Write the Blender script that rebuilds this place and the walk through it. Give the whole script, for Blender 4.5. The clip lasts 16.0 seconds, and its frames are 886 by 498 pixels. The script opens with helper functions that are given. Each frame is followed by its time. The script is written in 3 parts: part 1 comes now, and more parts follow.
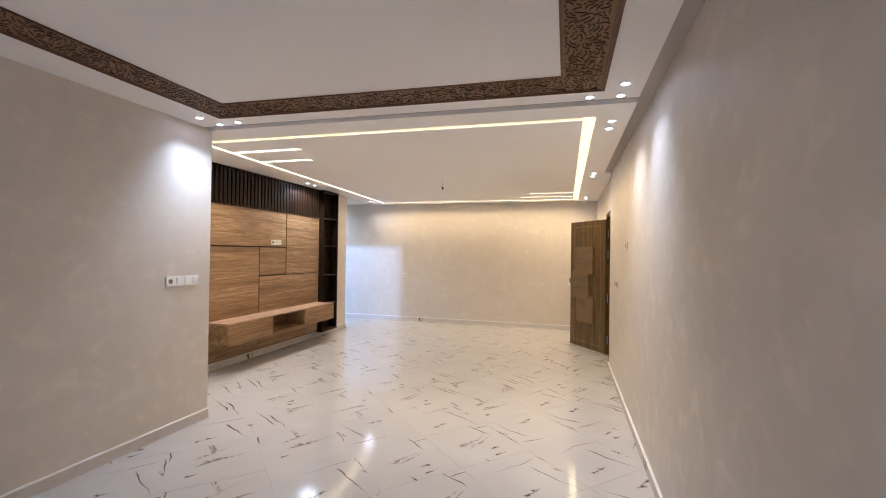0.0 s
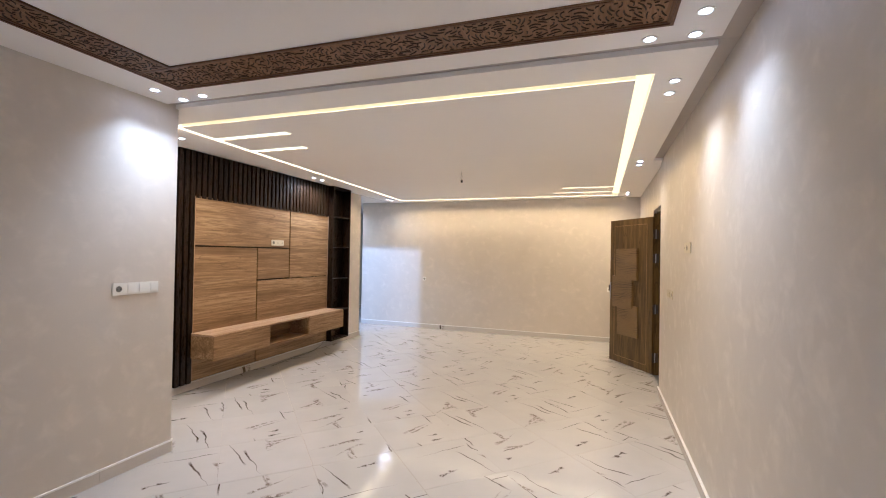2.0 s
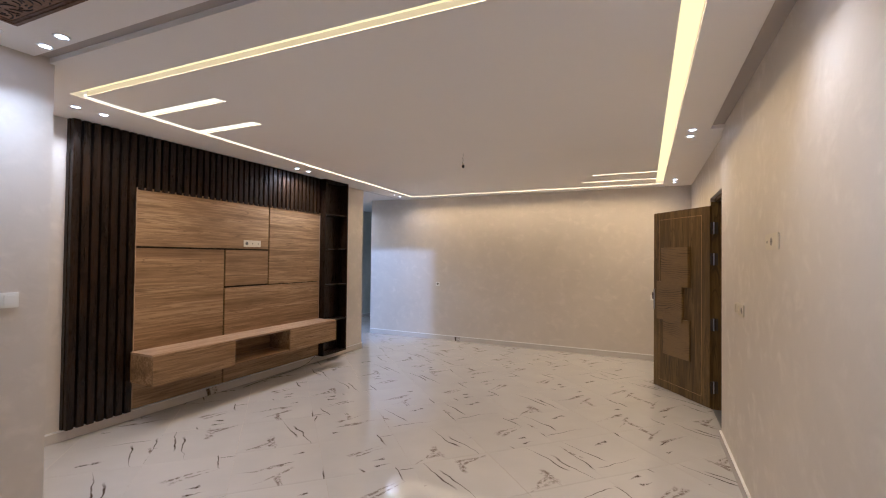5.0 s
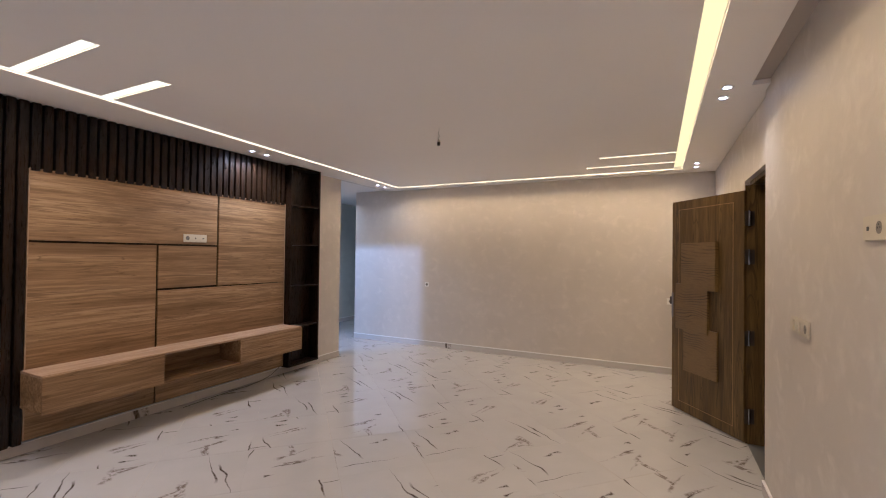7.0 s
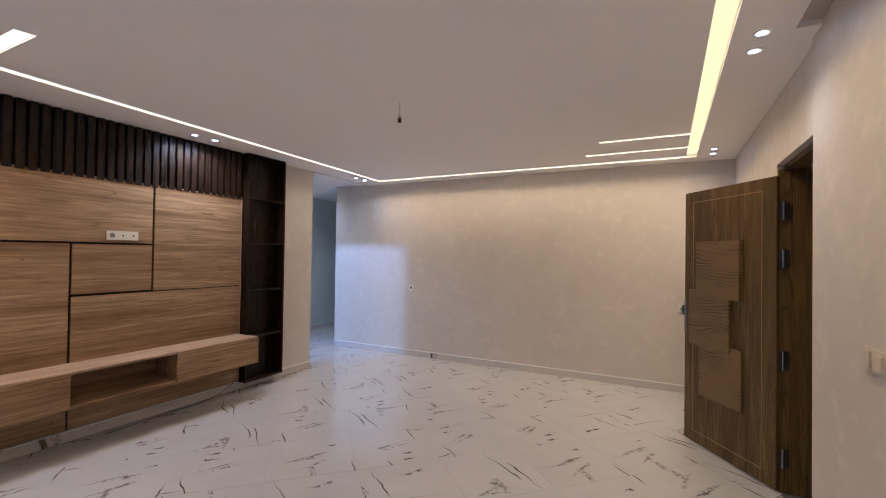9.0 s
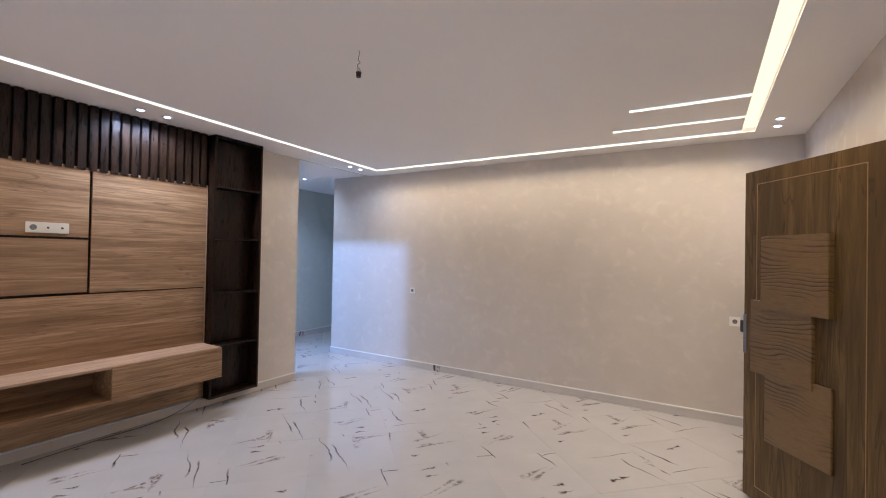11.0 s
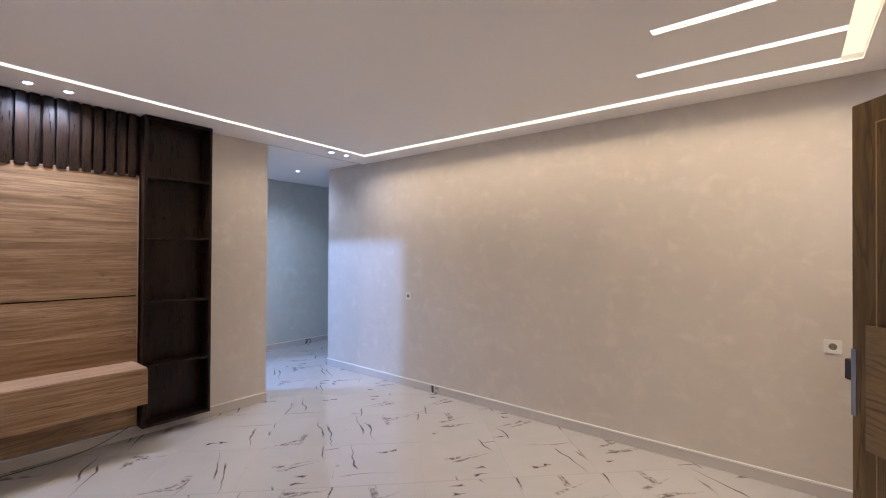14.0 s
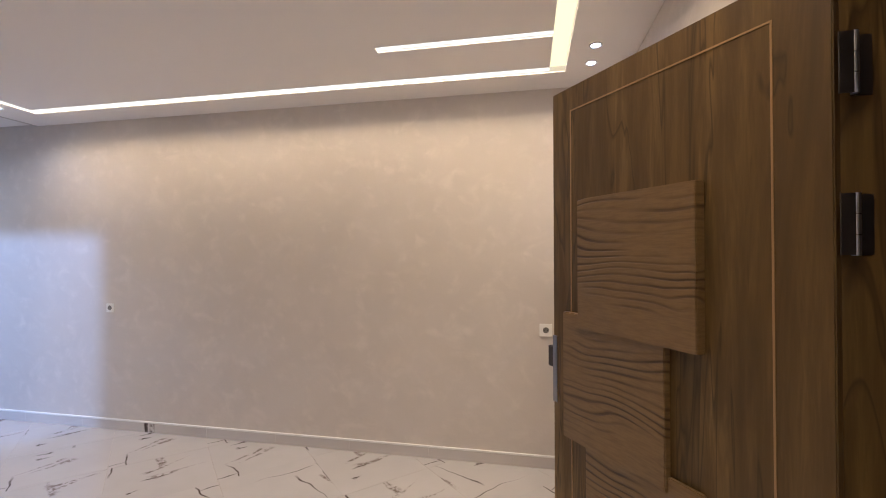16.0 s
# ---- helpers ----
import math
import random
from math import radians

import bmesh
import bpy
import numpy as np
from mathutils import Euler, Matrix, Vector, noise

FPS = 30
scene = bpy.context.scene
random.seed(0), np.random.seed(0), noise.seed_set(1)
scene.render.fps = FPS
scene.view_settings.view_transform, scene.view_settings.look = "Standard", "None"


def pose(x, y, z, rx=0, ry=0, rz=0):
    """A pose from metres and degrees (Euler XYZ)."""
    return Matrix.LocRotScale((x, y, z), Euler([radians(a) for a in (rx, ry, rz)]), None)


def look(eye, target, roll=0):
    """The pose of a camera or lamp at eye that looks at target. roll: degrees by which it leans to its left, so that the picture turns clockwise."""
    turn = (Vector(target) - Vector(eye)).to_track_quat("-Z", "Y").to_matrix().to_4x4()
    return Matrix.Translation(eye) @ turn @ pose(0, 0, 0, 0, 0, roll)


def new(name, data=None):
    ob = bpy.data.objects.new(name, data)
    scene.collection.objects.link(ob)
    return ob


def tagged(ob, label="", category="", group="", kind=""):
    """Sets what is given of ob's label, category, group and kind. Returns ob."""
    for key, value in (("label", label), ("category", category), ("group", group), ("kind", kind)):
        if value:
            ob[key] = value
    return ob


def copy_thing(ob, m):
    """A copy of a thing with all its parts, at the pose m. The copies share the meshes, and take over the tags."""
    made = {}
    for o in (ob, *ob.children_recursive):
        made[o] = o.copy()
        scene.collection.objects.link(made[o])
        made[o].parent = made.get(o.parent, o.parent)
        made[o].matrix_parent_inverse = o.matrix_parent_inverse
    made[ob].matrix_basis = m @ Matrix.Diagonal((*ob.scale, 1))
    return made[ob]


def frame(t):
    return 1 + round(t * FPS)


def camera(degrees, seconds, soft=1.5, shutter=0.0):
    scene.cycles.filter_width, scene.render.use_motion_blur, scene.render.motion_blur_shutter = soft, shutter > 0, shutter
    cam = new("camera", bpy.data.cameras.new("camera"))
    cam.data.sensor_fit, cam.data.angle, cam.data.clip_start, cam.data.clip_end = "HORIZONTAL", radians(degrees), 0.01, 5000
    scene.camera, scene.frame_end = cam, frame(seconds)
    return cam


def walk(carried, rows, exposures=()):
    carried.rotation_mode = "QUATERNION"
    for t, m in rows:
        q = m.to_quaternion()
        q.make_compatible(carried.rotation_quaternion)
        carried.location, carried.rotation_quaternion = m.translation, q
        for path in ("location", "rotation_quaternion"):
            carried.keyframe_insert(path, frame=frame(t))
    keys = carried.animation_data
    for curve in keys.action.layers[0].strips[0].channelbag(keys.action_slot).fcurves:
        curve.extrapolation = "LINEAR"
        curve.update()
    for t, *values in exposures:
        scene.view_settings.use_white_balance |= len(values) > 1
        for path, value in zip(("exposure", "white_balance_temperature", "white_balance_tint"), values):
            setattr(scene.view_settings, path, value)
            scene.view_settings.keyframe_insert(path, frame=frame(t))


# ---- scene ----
cam = camera(91.0, 16.0, soft=1.05)
PATH = [
    (0, (0.19, 0.178, 1.561), (-0.354, 2.103, 1.578), 0.8),
    (0.5, (0.186, 0.378, 1.573), (-0.363, 2.301, 1.595), 0.8),
    (1, (0.198, 0.55, 1.574), (-0.375, 2.466, 1.597), 0.9),
    (1.5, (0.181, 0.741, 1.55), (-0.46, 2.635, 1.573), 1.0),
    (2, (0.115, 1.003, 1.569), (-0.562, 2.885, 1.592), 1.0),
    (2.5, (0.088, 1.2, 1.573), (-0.607, 3.076, 1.595), 1.0),
    (3, (0.116, 1.434, 1.561), (-0.603, 3.3, 1.584), 0.9),
    (3.2, (0.128, 1.511, 1.567), (-0.597, 3.375, 1.591), 0.8),
    (5.3, (0.175, 2.281, 1.554), (-0.675, 4.092, 1.586), 0.7),
    (5.5, (0.158, 2.373, 1.555), (-0.692, 4.183, 1.581), 0.7),
    (6, (0.158, 2.565, 1.541), (-0.706, 4.368, 1.569), 0.8),
    (6.5, (0.14, 2.844, 1.534), (-0.735, 4.642, 1.562), 0.8),
    (7, (0.133, 3.05, 1.548), (-0.75, 4.844, 1.574), 0.7),
    (7.5, (0.141, 3.23, 1.517), (-0.747, 5.021, 1.542), 0.6),
    (8, (0.167, 3.411, 1.532), (-0.728, 5.199, 1.559), 0.6),
    (8.5, (0.158, 3.58, 1.529), (-0.746, 5.364, 1.555), 0.8),
    (9, (0.132, 3.817, 1.556), (-0.783, 5.595, 1.582), 0.8),
    (9.2, (0.12, 3.897, 1.57), (-0.802, 5.672, 1.594), 0.8),
    (11.3, (0.001, 4.792, 1.541), (-1.064, 6.484, 1.561), 1.1),
    (11.5, (-0.032, 4.872, 1.556), (-1.125, 6.546, 1.572), 1.1),
    (12, (-0.022, 5.103, 1.561), (-1.197, 6.722, 1.575), 1.1),
    (12.5, (0.038, 5.298, 1.568), (-1.238, 6.838, 1.581), 1.1),
    (13, (0.071, 5.511, 1.551), (-1.262, 7.002, 1.566), 0.9),
    (13.5, (0.081, 5.723, 1.552), (-1.266, 7.202, 1.569), 0.6),
    (14, (0.092, 5.884, 1.548), (-1.158, 7.445, 1.563), 0.3),
    (14.5, (0.122, 6.074, 1.517), (-0.919, 7.782, 1.533), 0.0),
    (15, (0.143, 6.251, 1.522), (-0.672, 8.077, 1.536), -0.2),
    (15.5, (0.173, 6.349, 1.507), (-0.497, 8.233, 1.522), -0.0),
    (16, (0.18, 6.433, 1.502), (-0.207, 8.395, 1.524), -0.1),
]
# exposure and white balance as the camera adapts
LENS_ROWS = [(0.0, 0.27, 5060, 15), (3.0, 0.17, 5000, 15), (5.5, -0.37, 5000, 19), (9.0, -0.41, 4780, 21), (11.5, -0.11, 4520, 19), (13.5, -0.19, 4640, 20), (16.0, -0.2, 4740, 22)]
walk(cam, [(t, look(eye, target, roll)) for t, eye, target, roll in PATH], exposures=LENS_ROWS)

# ---- world and lamps ----
world = bpy.data.worlds.new("sky")
scene.world = world
world.use_nodes = True
sky = world.node_tree.nodes.new("ShaderNodeTexSky")
sky.sky_type, sky.sun_disc = "NISHITA", False
sky.sun_elevation, sky.sun_rotation = radians(40), radians(120)
world.node_tree.links.new(sky.outputs[0], world.node_tree.nodes["Background"].inputs[0])
world.node_tree.nodes["Background"].inputs[1].default_value = 0.08

SPOT_DEG, SPOT_WALL = 104, 150
LED_WATTS, LED_SPREAD, LED_GLOW = 54.0, 134, 1.7
DAY_WATTS = 98.0
CEIL, CEIL_NEAR, CEIL_HALL = 2.665, 2.678, 2.68

# downlights: place, ceiling height, warmth (0 cool, 1 warm), watts
DOWNLIGHTS = [
    (-2.816, 3.161, CEIL_NEAR, 0.15, 22), (-2.797, 3.365, CEIL_NEAR, 0.15, 22), (-2.587, 3.346, CEIL_NEAR, 0.15, 20),
    (0.341, 3.418, CEIL_NEAR, 0.25, 17), (0.550, 3.215, CEIL_NEAR, 0.25, 17), (0.548, 3.434, CEIL_NEAR, 0.25, 17),
    # six unseen lamps added at the back to brighten the near room
    (-2.80, -2.0, CEIL_NEAR, 0.3, 84), (-2.80, -2.2, CEIL_NEAR, 0.3, 84), (-2.59, -2.2, CEIL_NEAR, 0.3, 84),
    (0.34, -2.2, CEIL_NEAR, 0.3, 84), (0.55, -2.0, CEIL_NEAR, 0.3, 84), (0.55, -2.2, CEIL_NEAR, 0.3, 84),
    (-3.77, 3.957, CEIL, 0.4, 16), (-3.78, 4.156, CEIL, 0.4, 16), (-3.885, 6.41, CEIL, 0.4, 42), (-3.888, 6.62, CEIL, 0.4, 42),
    (-3.946, 8.91, CEIL, 0.4, 4), (-3.95, 9.12, CEIL, 0.4, 4),
    (0.54, 4.0, CEIL, 0.35, 17), (0.54, 4.22, CEIL, 0.35, 17), (0.54, 6.41, CEIL, 0.6, 8), (0.54, 6.62, CEIL, 0.6, 8),
    (0.55, 8.97, CEIL, 0.6, 5), (0.557, 9.20, CEIL, 0.6, 5), (-5.33, 9.37, CEIL_HALL, 0.25, 78),
]


def lamp_colour(warm):
    return (0.90 + 0.10 * warm, 0.97 - 0.17 * warm, 1.0 - 0.50 * warm)


for x, y, z, warm, watts in DOWNLIGHTS:
    data = bpy.data.lights.new("downlight_beam", "SPOT")
    data.energy, data.spot_size, data.shadow_soft_size = watts, radians(SPOT_WALL if x < -3.5 else SPOT_DEG), 0.022
    data.spot_blend = 0.5 if -5 < x < -3.5 else 1.0
    data.color = lamp_colour(warm)
    new("downlight_beam", data).matrix_world = pose(x, y, z - 0.012)

day = bpy.data.lights.new("window_daylight", "AREA")
day.shape, day.size, day.size_y, day.energy, day.color = "RECTANGLE", 0.22, 0.18, DAY_WATTS, (0.55, 0.73, 1.0)
new("window_daylight", day).matrix_world = look((-6.28, 6.4, 2.47), (-4.0, 9.3, 0.9))


# ---- material helpers ----
def mat(name, rough=0.5, metal=0.0, spec=0.5):
    m = bpy.data.materials.new(name)
    m.use_nodes = True
    b = m.node_tree.nodes["Principled BSDF"]
    b.inputs["Roughness"].default_value = rough
    b.inputs["Metallic"].default_value = metal
    b.inputs["Specular IOR Level"].default_value = spec
    return m, m.node_tree, b


def nd(tree, kind, **vals):
    n = tree.nodes.new(kind)
    for k, v in vals.items():
        n.inputs[k.replace("_", " ")].default_value = v
    return n


def coords(tree, scale=(1, 1, 1), kind="Object", jitter=0.0, turn=0.0):
    tc = tree.nodes.new("ShaderNodeTexCoord")
    mp = tree.nodes.new("ShaderNodeMapping")
    mp.inputs["Scale"].default_value = scale
    mp.inputs["Rotation"].default_value = (0, 0, turn)
    tree.links.new(tc.outputs[kind], mp.inputs["Vector"])
    if jitter:
        oi = tree.nodes.new("ShaderNodeObjectInfo")
        mul = tree.nodes.new("ShaderNodeMath")
        mul.operation = "MULTIPLY"
        mul.inputs[1].default_value = jitter
        tree.links.new(oi.outputs["Random"], mul.inputs[0])
        cb = tree.nodes.new("ShaderNodeCombineXYZ")
        for i in range(3):
            tree.links.new(mul.outputs[0], cb.inputs[i])
        tree.links.new(cb.outputs[0], mp.inputs["Location"])
    return mp.outputs[0]


def noise_tex(tree, vec, scale, detail=4.0, rough=0.55, distort=0.0):
    n = nd(tree, "ShaderNodeTexNoise", Scale=scale, Detail=detail, Roughness=rough, Distortion=distort)
    tree.links.new(vec, n.inputs["Vector"])
    return n.outputs["Fac"]


def ramp(tree, fac, stops):
    r = tree.nodes.new("ShaderNodeValToRGB")
    while len(r.color_ramp.elements) < len(stops):
        r.color_ramp.elements.new(0.5)
    for el, (p, c) in zip(r.color_ramp.elements, stops):
        el.position, el.color = p, (*c, 1) if len(c) == 3 else c
    tree.links.new(fac, r.inputs[0])
    return r.outputs[0]


def grey(*pairs):
    return [(p, (v, v, v)) for p, v in pairs]


def mix(tree, fac, a, b, blend="MIX"):
    m = tree.nodes.new("ShaderNodeMix")
    m.data_type, m.blend_type = "RGBA", blend
    for sock, val in ((m.inputs[0], fac), (m.inputs[6], a), (m.inputs[7], b)):
        if isinstance(val, (int, float)):
            sock.default_value = val
        elif isinstance(val, tuple):
            sock.default_value = (*val, 1)
        else:
            tree.links.new(val, sock)
    return m.outputs[2]


def bump(tree, bsdf, height, strength=0.3, dist=0.01):
    b = nd(tree, "ShaderNodeBump", Strength=strength, Distance=dist)
    tree.links.new(height, b.inputs["Height"])
    tree.links.new(b.outputs[0], bsdf.inputs["Normal"])


def plaster(name, base):
    """Pearly trowelled plaster: soft clouds, and mica flakes left by the trowel with a satin sheen."""
    m, t, b = mat(name, 0.42, 0.0, 0.5)
    v = coords(t)
    cloud = noise_tex(t, v, 1.1, 3.0, 0.6, 0.6)
    flake = noise_tex(t, v, 7.0, 3.0, 0.55, 0.4)
    sweep = noise_tex(t, coords(t, (2.2, 2.2, 3.6)), 1.6, 4.0, 0.6, 1.2)
    smudge = noise_tex(t, v, 3.4, 4.0, 0.6, 0.4)
    dark = tuple(c * 0.91 for c in base)
    col = mix(t, ramp(t, cloud, grey((0.3, 0), (0.7, 1))), dark, base)
    col = mix(t, ramp(t, smudge, grey((0.36, 0.30), (0.58, 0.0))), col, tuple(c * 0.92 for c in base))
    pearl = mix(t, 1.0, ramp(t, flake, grey((0.46, 0), (0.64, 1))), ramp(t, sweep, grey((0.40, 0), (0.66, 1))), "MULTIPLY")
    t.links.new(mix(t, pearl, col, tuple(min(1, c * 1.06) for c in base)), b.inputs["Base Color"])
    t.links.new(ramp(t, pearl, grey((0.0, 0.48), (1.0, 0.32))), b.inputs["Roughness"])
    t.links.new(ramp(t, pearl, grey((0.0, 0.02), (1.0, 0.14))), b.inputs["Metallic"])
    s = nd(t, "ShaderNodeMath")
    s.operation = "ADD"
    t.links.new(ramp(t, flake, grey((0.42, 0), (0.62, 1))), s.inputs[0])
    t.links.new(sweep, s.inputs[1])
    bump(t, b, s.outputs[0], 0.12, 0.005)
    return m


def paint(name, base, rough=0.75):
    m, t, b = mat(name, rough, 0.0, 0.3)
    v = coords(t)
    n = noise_tex(t, v, 0.8, 3.0)
    t.links.new(mix(t, n, tuple(c * 0.95 for c in base), base), b.inputs["Base Color"])
    bump(t, b, noise_tex(t, v, 60.0, 3.0), 0.05, 0.004)
    return m


def wood(name, dark, mid, light, axis="z", rough=0.45, relief=0.15, fine=1.0, spec=0.4, twist=0.5, veins=0.0, run=1.2):
    """Timber with grain along one axis of its own coordinates."""
    m, t, b = mat(name, rough, 0.0, spec)
    stretch = {"x": (run, 14, 14), "y": (14, run, 14), "z": (14, 14, run)}[axis]
    v = coords(t, tuple(s * fine for s in stretch), jitter=37.0)
    rings = noise_tex(t, v, 0.9, 4.0, 0.6, twist)
    pores = noise_tex(t, v, 6.0, 4.0, 0.7, 0.3)
    big = noise_tex(t, coords(t, jitter=11.0), 1.6, 2.0)
    col = ramp(t, rings, [(0.30, dark), (0.50, mid), (0.70, light)])
    col = mix(t, ramp(t, pores, grey((0.42, 0.40), (0.60, 1.0))), dark, col)
    col = mix(t, ramp(t, big, grey((0.3, 0.0), (0.8, 0.35))), col, mid)
    if veins:
        line = noise_tex(t, v, 1.7, 3.0, 0.55, 0.9)
        thin = ramp(t, line, grey((0.478, 0), (0.50, veins), (0.512, 0)))
        col = mix(t, thin, col, tuple(c * 0.8 for c in dark))
    t.links.new(col, b.inputs["Base Color"])
    t.links.new(ramp(t, pores, grey((0.3, min(1, rough + 0.15)), (0.7, rough - 0.08))), b.inputs["Roughness"])
    bump(t, b, pores, relief, 0.004)
    return m


def stroke(t, vec, x, y, turn, length, width):
    """Mask of one tapered brush stroke from (x, y): thick at its head, running out to a point."""
    mp = nd(t, "ShaderNodeMapping", Location=(x, y, 0), Rotation=(0, 0, turn), Scale=(length, width, 1))
    mp.vector_type = "TEXTURE"
    t.links.new(vec, mp.inputs["Vector"])
    sep = nd(t, "ShaderNodeSeparateXYZ")
    t.links.new(mp.outputs[0], sep.inputs[0])

    def calc(op, a, b=None, clamp=False):
        n = nd(t, "ShaderNodeMath")
        n.operation, n.use_clamp = op, clamp
        for sock, val in zip(n.inputs, (a, b)):
            if isinstance(val, (int, float)):
                sock.default_value = val
            elif val is not None:
                t.links.new(val, sock)
        return n.outputs[0]

    room = calc("SUBTRACT", calc("SUBTRACT", 1.0, sep.outputs[0]), calc("ABSOLUTE", sep.outputs[1]))
    return calc("MULTIPLY", calc("MULTIPLY", room, 1.8, True), calc("MULTIPLY", sep.outputs[0], 7.0, True))


def marble(name, seed, base, rough=0.095):
    """Polished white porcelain printed with ink-like veins: thin long lines, blots and feathered wisps."""
    rng = random.Random(seed)
    m, t, b = mat(name, rough, 0.0, 0.5)
    v = coords(t)
    loose = coords(t, jitter=61.0)

    def warped(scale, amount):
        nz = nd(t, "ShaderNodeTexNoise", Scale=scale, Detail=2.0, Roughness=0.5)
        t.links.new(loose, nz.inputs["Vector"])
        sc = nd(t, "ShaderNodeVectorMath")
        sc.operation = "MULTIPLY_ADD"
        t.links.new(nz.outputs["Color"], sc.inputs[0])
        sc.inputs[1].default_value = (amount, amount, 0)
        t.links.new(v, sc.inputs[2])
        return sc.outputs[0]

    wavy = warped(3.4, 0.12)

    def spot():
        u, w = rng.uniform(-0.27, 0.27), rng.uniform(-0.27, 0.27)
        return (u - w) * 0.7071 - 0.05, (u + w) * 0.7071 - 0.05

    def join(masks):
        out = masks[0]
        for k in masks[1:]:
            out = mix(t, 1.0, out, k, "LIGHTEN")
        return out

    flip = lambda: math.pi * rng.randint(0, 1)
    lines = [stroke(t, wavy, *spot(), radians(rng.uniform(132, 150)) + flip(), rng.uniform(0.50, 0.90), rng.uniform(0.008, 0.013)) for _ in range(2)]
    lines += [stroke(t, wavy, *spot(), radians(rng.uniform(46, 66)) + flip(), rng.uniform(0.32, 0.55), rng.uniform(0.006, 0.009)) for _ in range(1)]
    blots = [stroke(t, warped(14.0, 0.05), *spot(), radians(rng.uniform(40, 80)) + flip(), rng.uniform(0.08, 0.15), rng.uniform(0.018, 0.030)) for _ in range(rng.randint(0, 2))]
    wisps = []
    for turn in ((62, 140) if seed % 2 else (140,)):
        x, y = spot()
        turn = radians(turn) + flip()
        for k in range(2):
            wisps.append(stroke(t, wavy, x + rng.uniform(-0.05, 0.05), y + rng.uniform(-0.05, 0.05), turn + rng.uniform(-0.25, 0.25),
                                rng.uniform(0.24, 0.46), rng.uniform(0.020, 0.042)))
    ink = mix(t, 1.0, join(lines), ramp(t, noise_tex(t, loose, 26.0, 3.0, 0.6), grey((0.34, 0.65), (0.50, 1))), "MULTIPLY")
    torn = ramp(t, noise_tex(t, loose, 24.0, 3.0, 0.65, 0.6), grey((0.41, 0.0), (0.56, 0.95)))
    wisp = mix(t, 1.0, join(wisps), torn, "MULTIPLY")
    if blots:
        ink = mix(t, 1.0, ink, mix(t, 1.0, join(blots), ramp(t, noise_tex(t, loose, 55.0, 2.0), grey((0.36, 0.2), (0.5, 1))), "MULTIPLY"), "LIGHTEN")
    soft = ramp(t, noise_tex(t, loose, 3.0, 3.0, 0.55), [(0.35, tuple(c * 0.93 for c in base)), (0.75, base)])
    col = mix(t, wisp, soft, (0.185, 0.15, 0.128))
    t.links.new(mix(t, ink, col, (0.080, 0.056, 0.044)), b.inputs["Base Color"])
    bump(t, b, noise_tex(t, v, 5.0, 1.0), 0.01, 0.004)
    return m


def plain(name, col, rough=0.5, metal=0.0):
    m, t, b = mat(name, rough, metal)
    v = coords(t)
    n = noise_tex(t, v, 14.0, 3.0)
    t.links.new(mix(t, n, tuple(c * 0.9 for c in col), col), b.inputs["Base Color"])
    return m


def glow(name, col, strength):
    m = bpy.data.materials.new(name)
    m.use_nodes = True
    t = m.node_tree
    t.nodes.clear()
    e = t.nodes.new("ShaderNodeEmission")
    e.inputs[0].default_value, e.inputs[1].default_value = (*col, 1), strength
    t.links.new(e.outputs[0], t.nodes.new("ShaderNodeOutputMaterial").inputs[0])
    return m


WALL = plaster("pearl_plaster", (0.67, 0.613, 0.55))
HALL_WALL = plaster("hall_plaster", (0.62, 0.635, 0.58))
WHITE = paint("ceiling_paint", (0.93, 0.90, 0.875))
# slab colour; its grey also stands in for shade in the ceiling gaps
SLAB_SHADE = paint("slab_and_gap_shade_paint", (0.50, 0.45, 0.41))
TILES = [marble("polished_porcelain", seed, (0.515, 0.502, 0.50)) for seed in (4, 17, 23, 31)]
SKIRT = paint("skirting_porcelain", (0.64, 0.60, 0.565), 0.2)
SKIRT_VEINED = marble("skirting_porcelain_veined", 12, (0.64, 0.60, 0.565), 0.18)
SKIRT_TOP = plain("skirting_edge", (0.90, 0.885, 0.865), 0.3)
GROUT = plain("grout", (0.45, 0.42, 0.39), 0.8)
DARKWOOD = wood("wenge", (0.005, 0.0026, 0.0013), (0.015, 0.0072, 0.0033), (0.044, 0.021, 0.0095), "z", 0.28, 0.12, 1.5, 0.27)
OAK = wood("sonoma_oak", (0.13, 0.070, 0.029), (0.34, 0.210, 0.102), (0.52, 0.352, 0.195), "y", 0.46, 0.12, 0.62, twist=0.6, veins=0.6, run=0.62)
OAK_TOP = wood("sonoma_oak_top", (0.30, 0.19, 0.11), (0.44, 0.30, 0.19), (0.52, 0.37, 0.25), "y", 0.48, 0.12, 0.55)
DOORWOOD = wood("walnut_veneer", (0.062, 0.034, 0.008), (0.140, 0.083, 0.020), (0.215, 0.134, 0.038), "z", 0.42, 0.2, 0.34, 0.4, 2.4, veins=0.85)
INLAY = plain("pale_inlay", (0.36, 0.215, 0.075), 0.45)
CARVED = wood("cedar_face", (0.17, 0.088, 0.042), (0.25, 0.138, 0.068), (0.32, 0.185, 0.095), "y", 0.5, 0.2)
# near-black colour for the shade in the carving's grooves
GROOVE_SHADE = plain("cedar_groove_shade", (0.022, 0.010, 0.005), 0.6)
MOULD = wood("cedar_moulding", (0.09, 0.042, 0.022), (0.14, 0.068, 0.036), (0.18, 0.092, 0.05), "y", 0.45, 0.1)
PLASTIC = plain("white_plastic", (0.88, 0.865, 0.82), 0.3)
HOLE = plain("dark_plastic", (0.03, 0.03, 0.03), 0.4)
# dark grey that paints the shade inside the socket recesses
WELL_SHADE = plain("socket_well_shade", (0.20, 0.185, 0.16), 0.4)
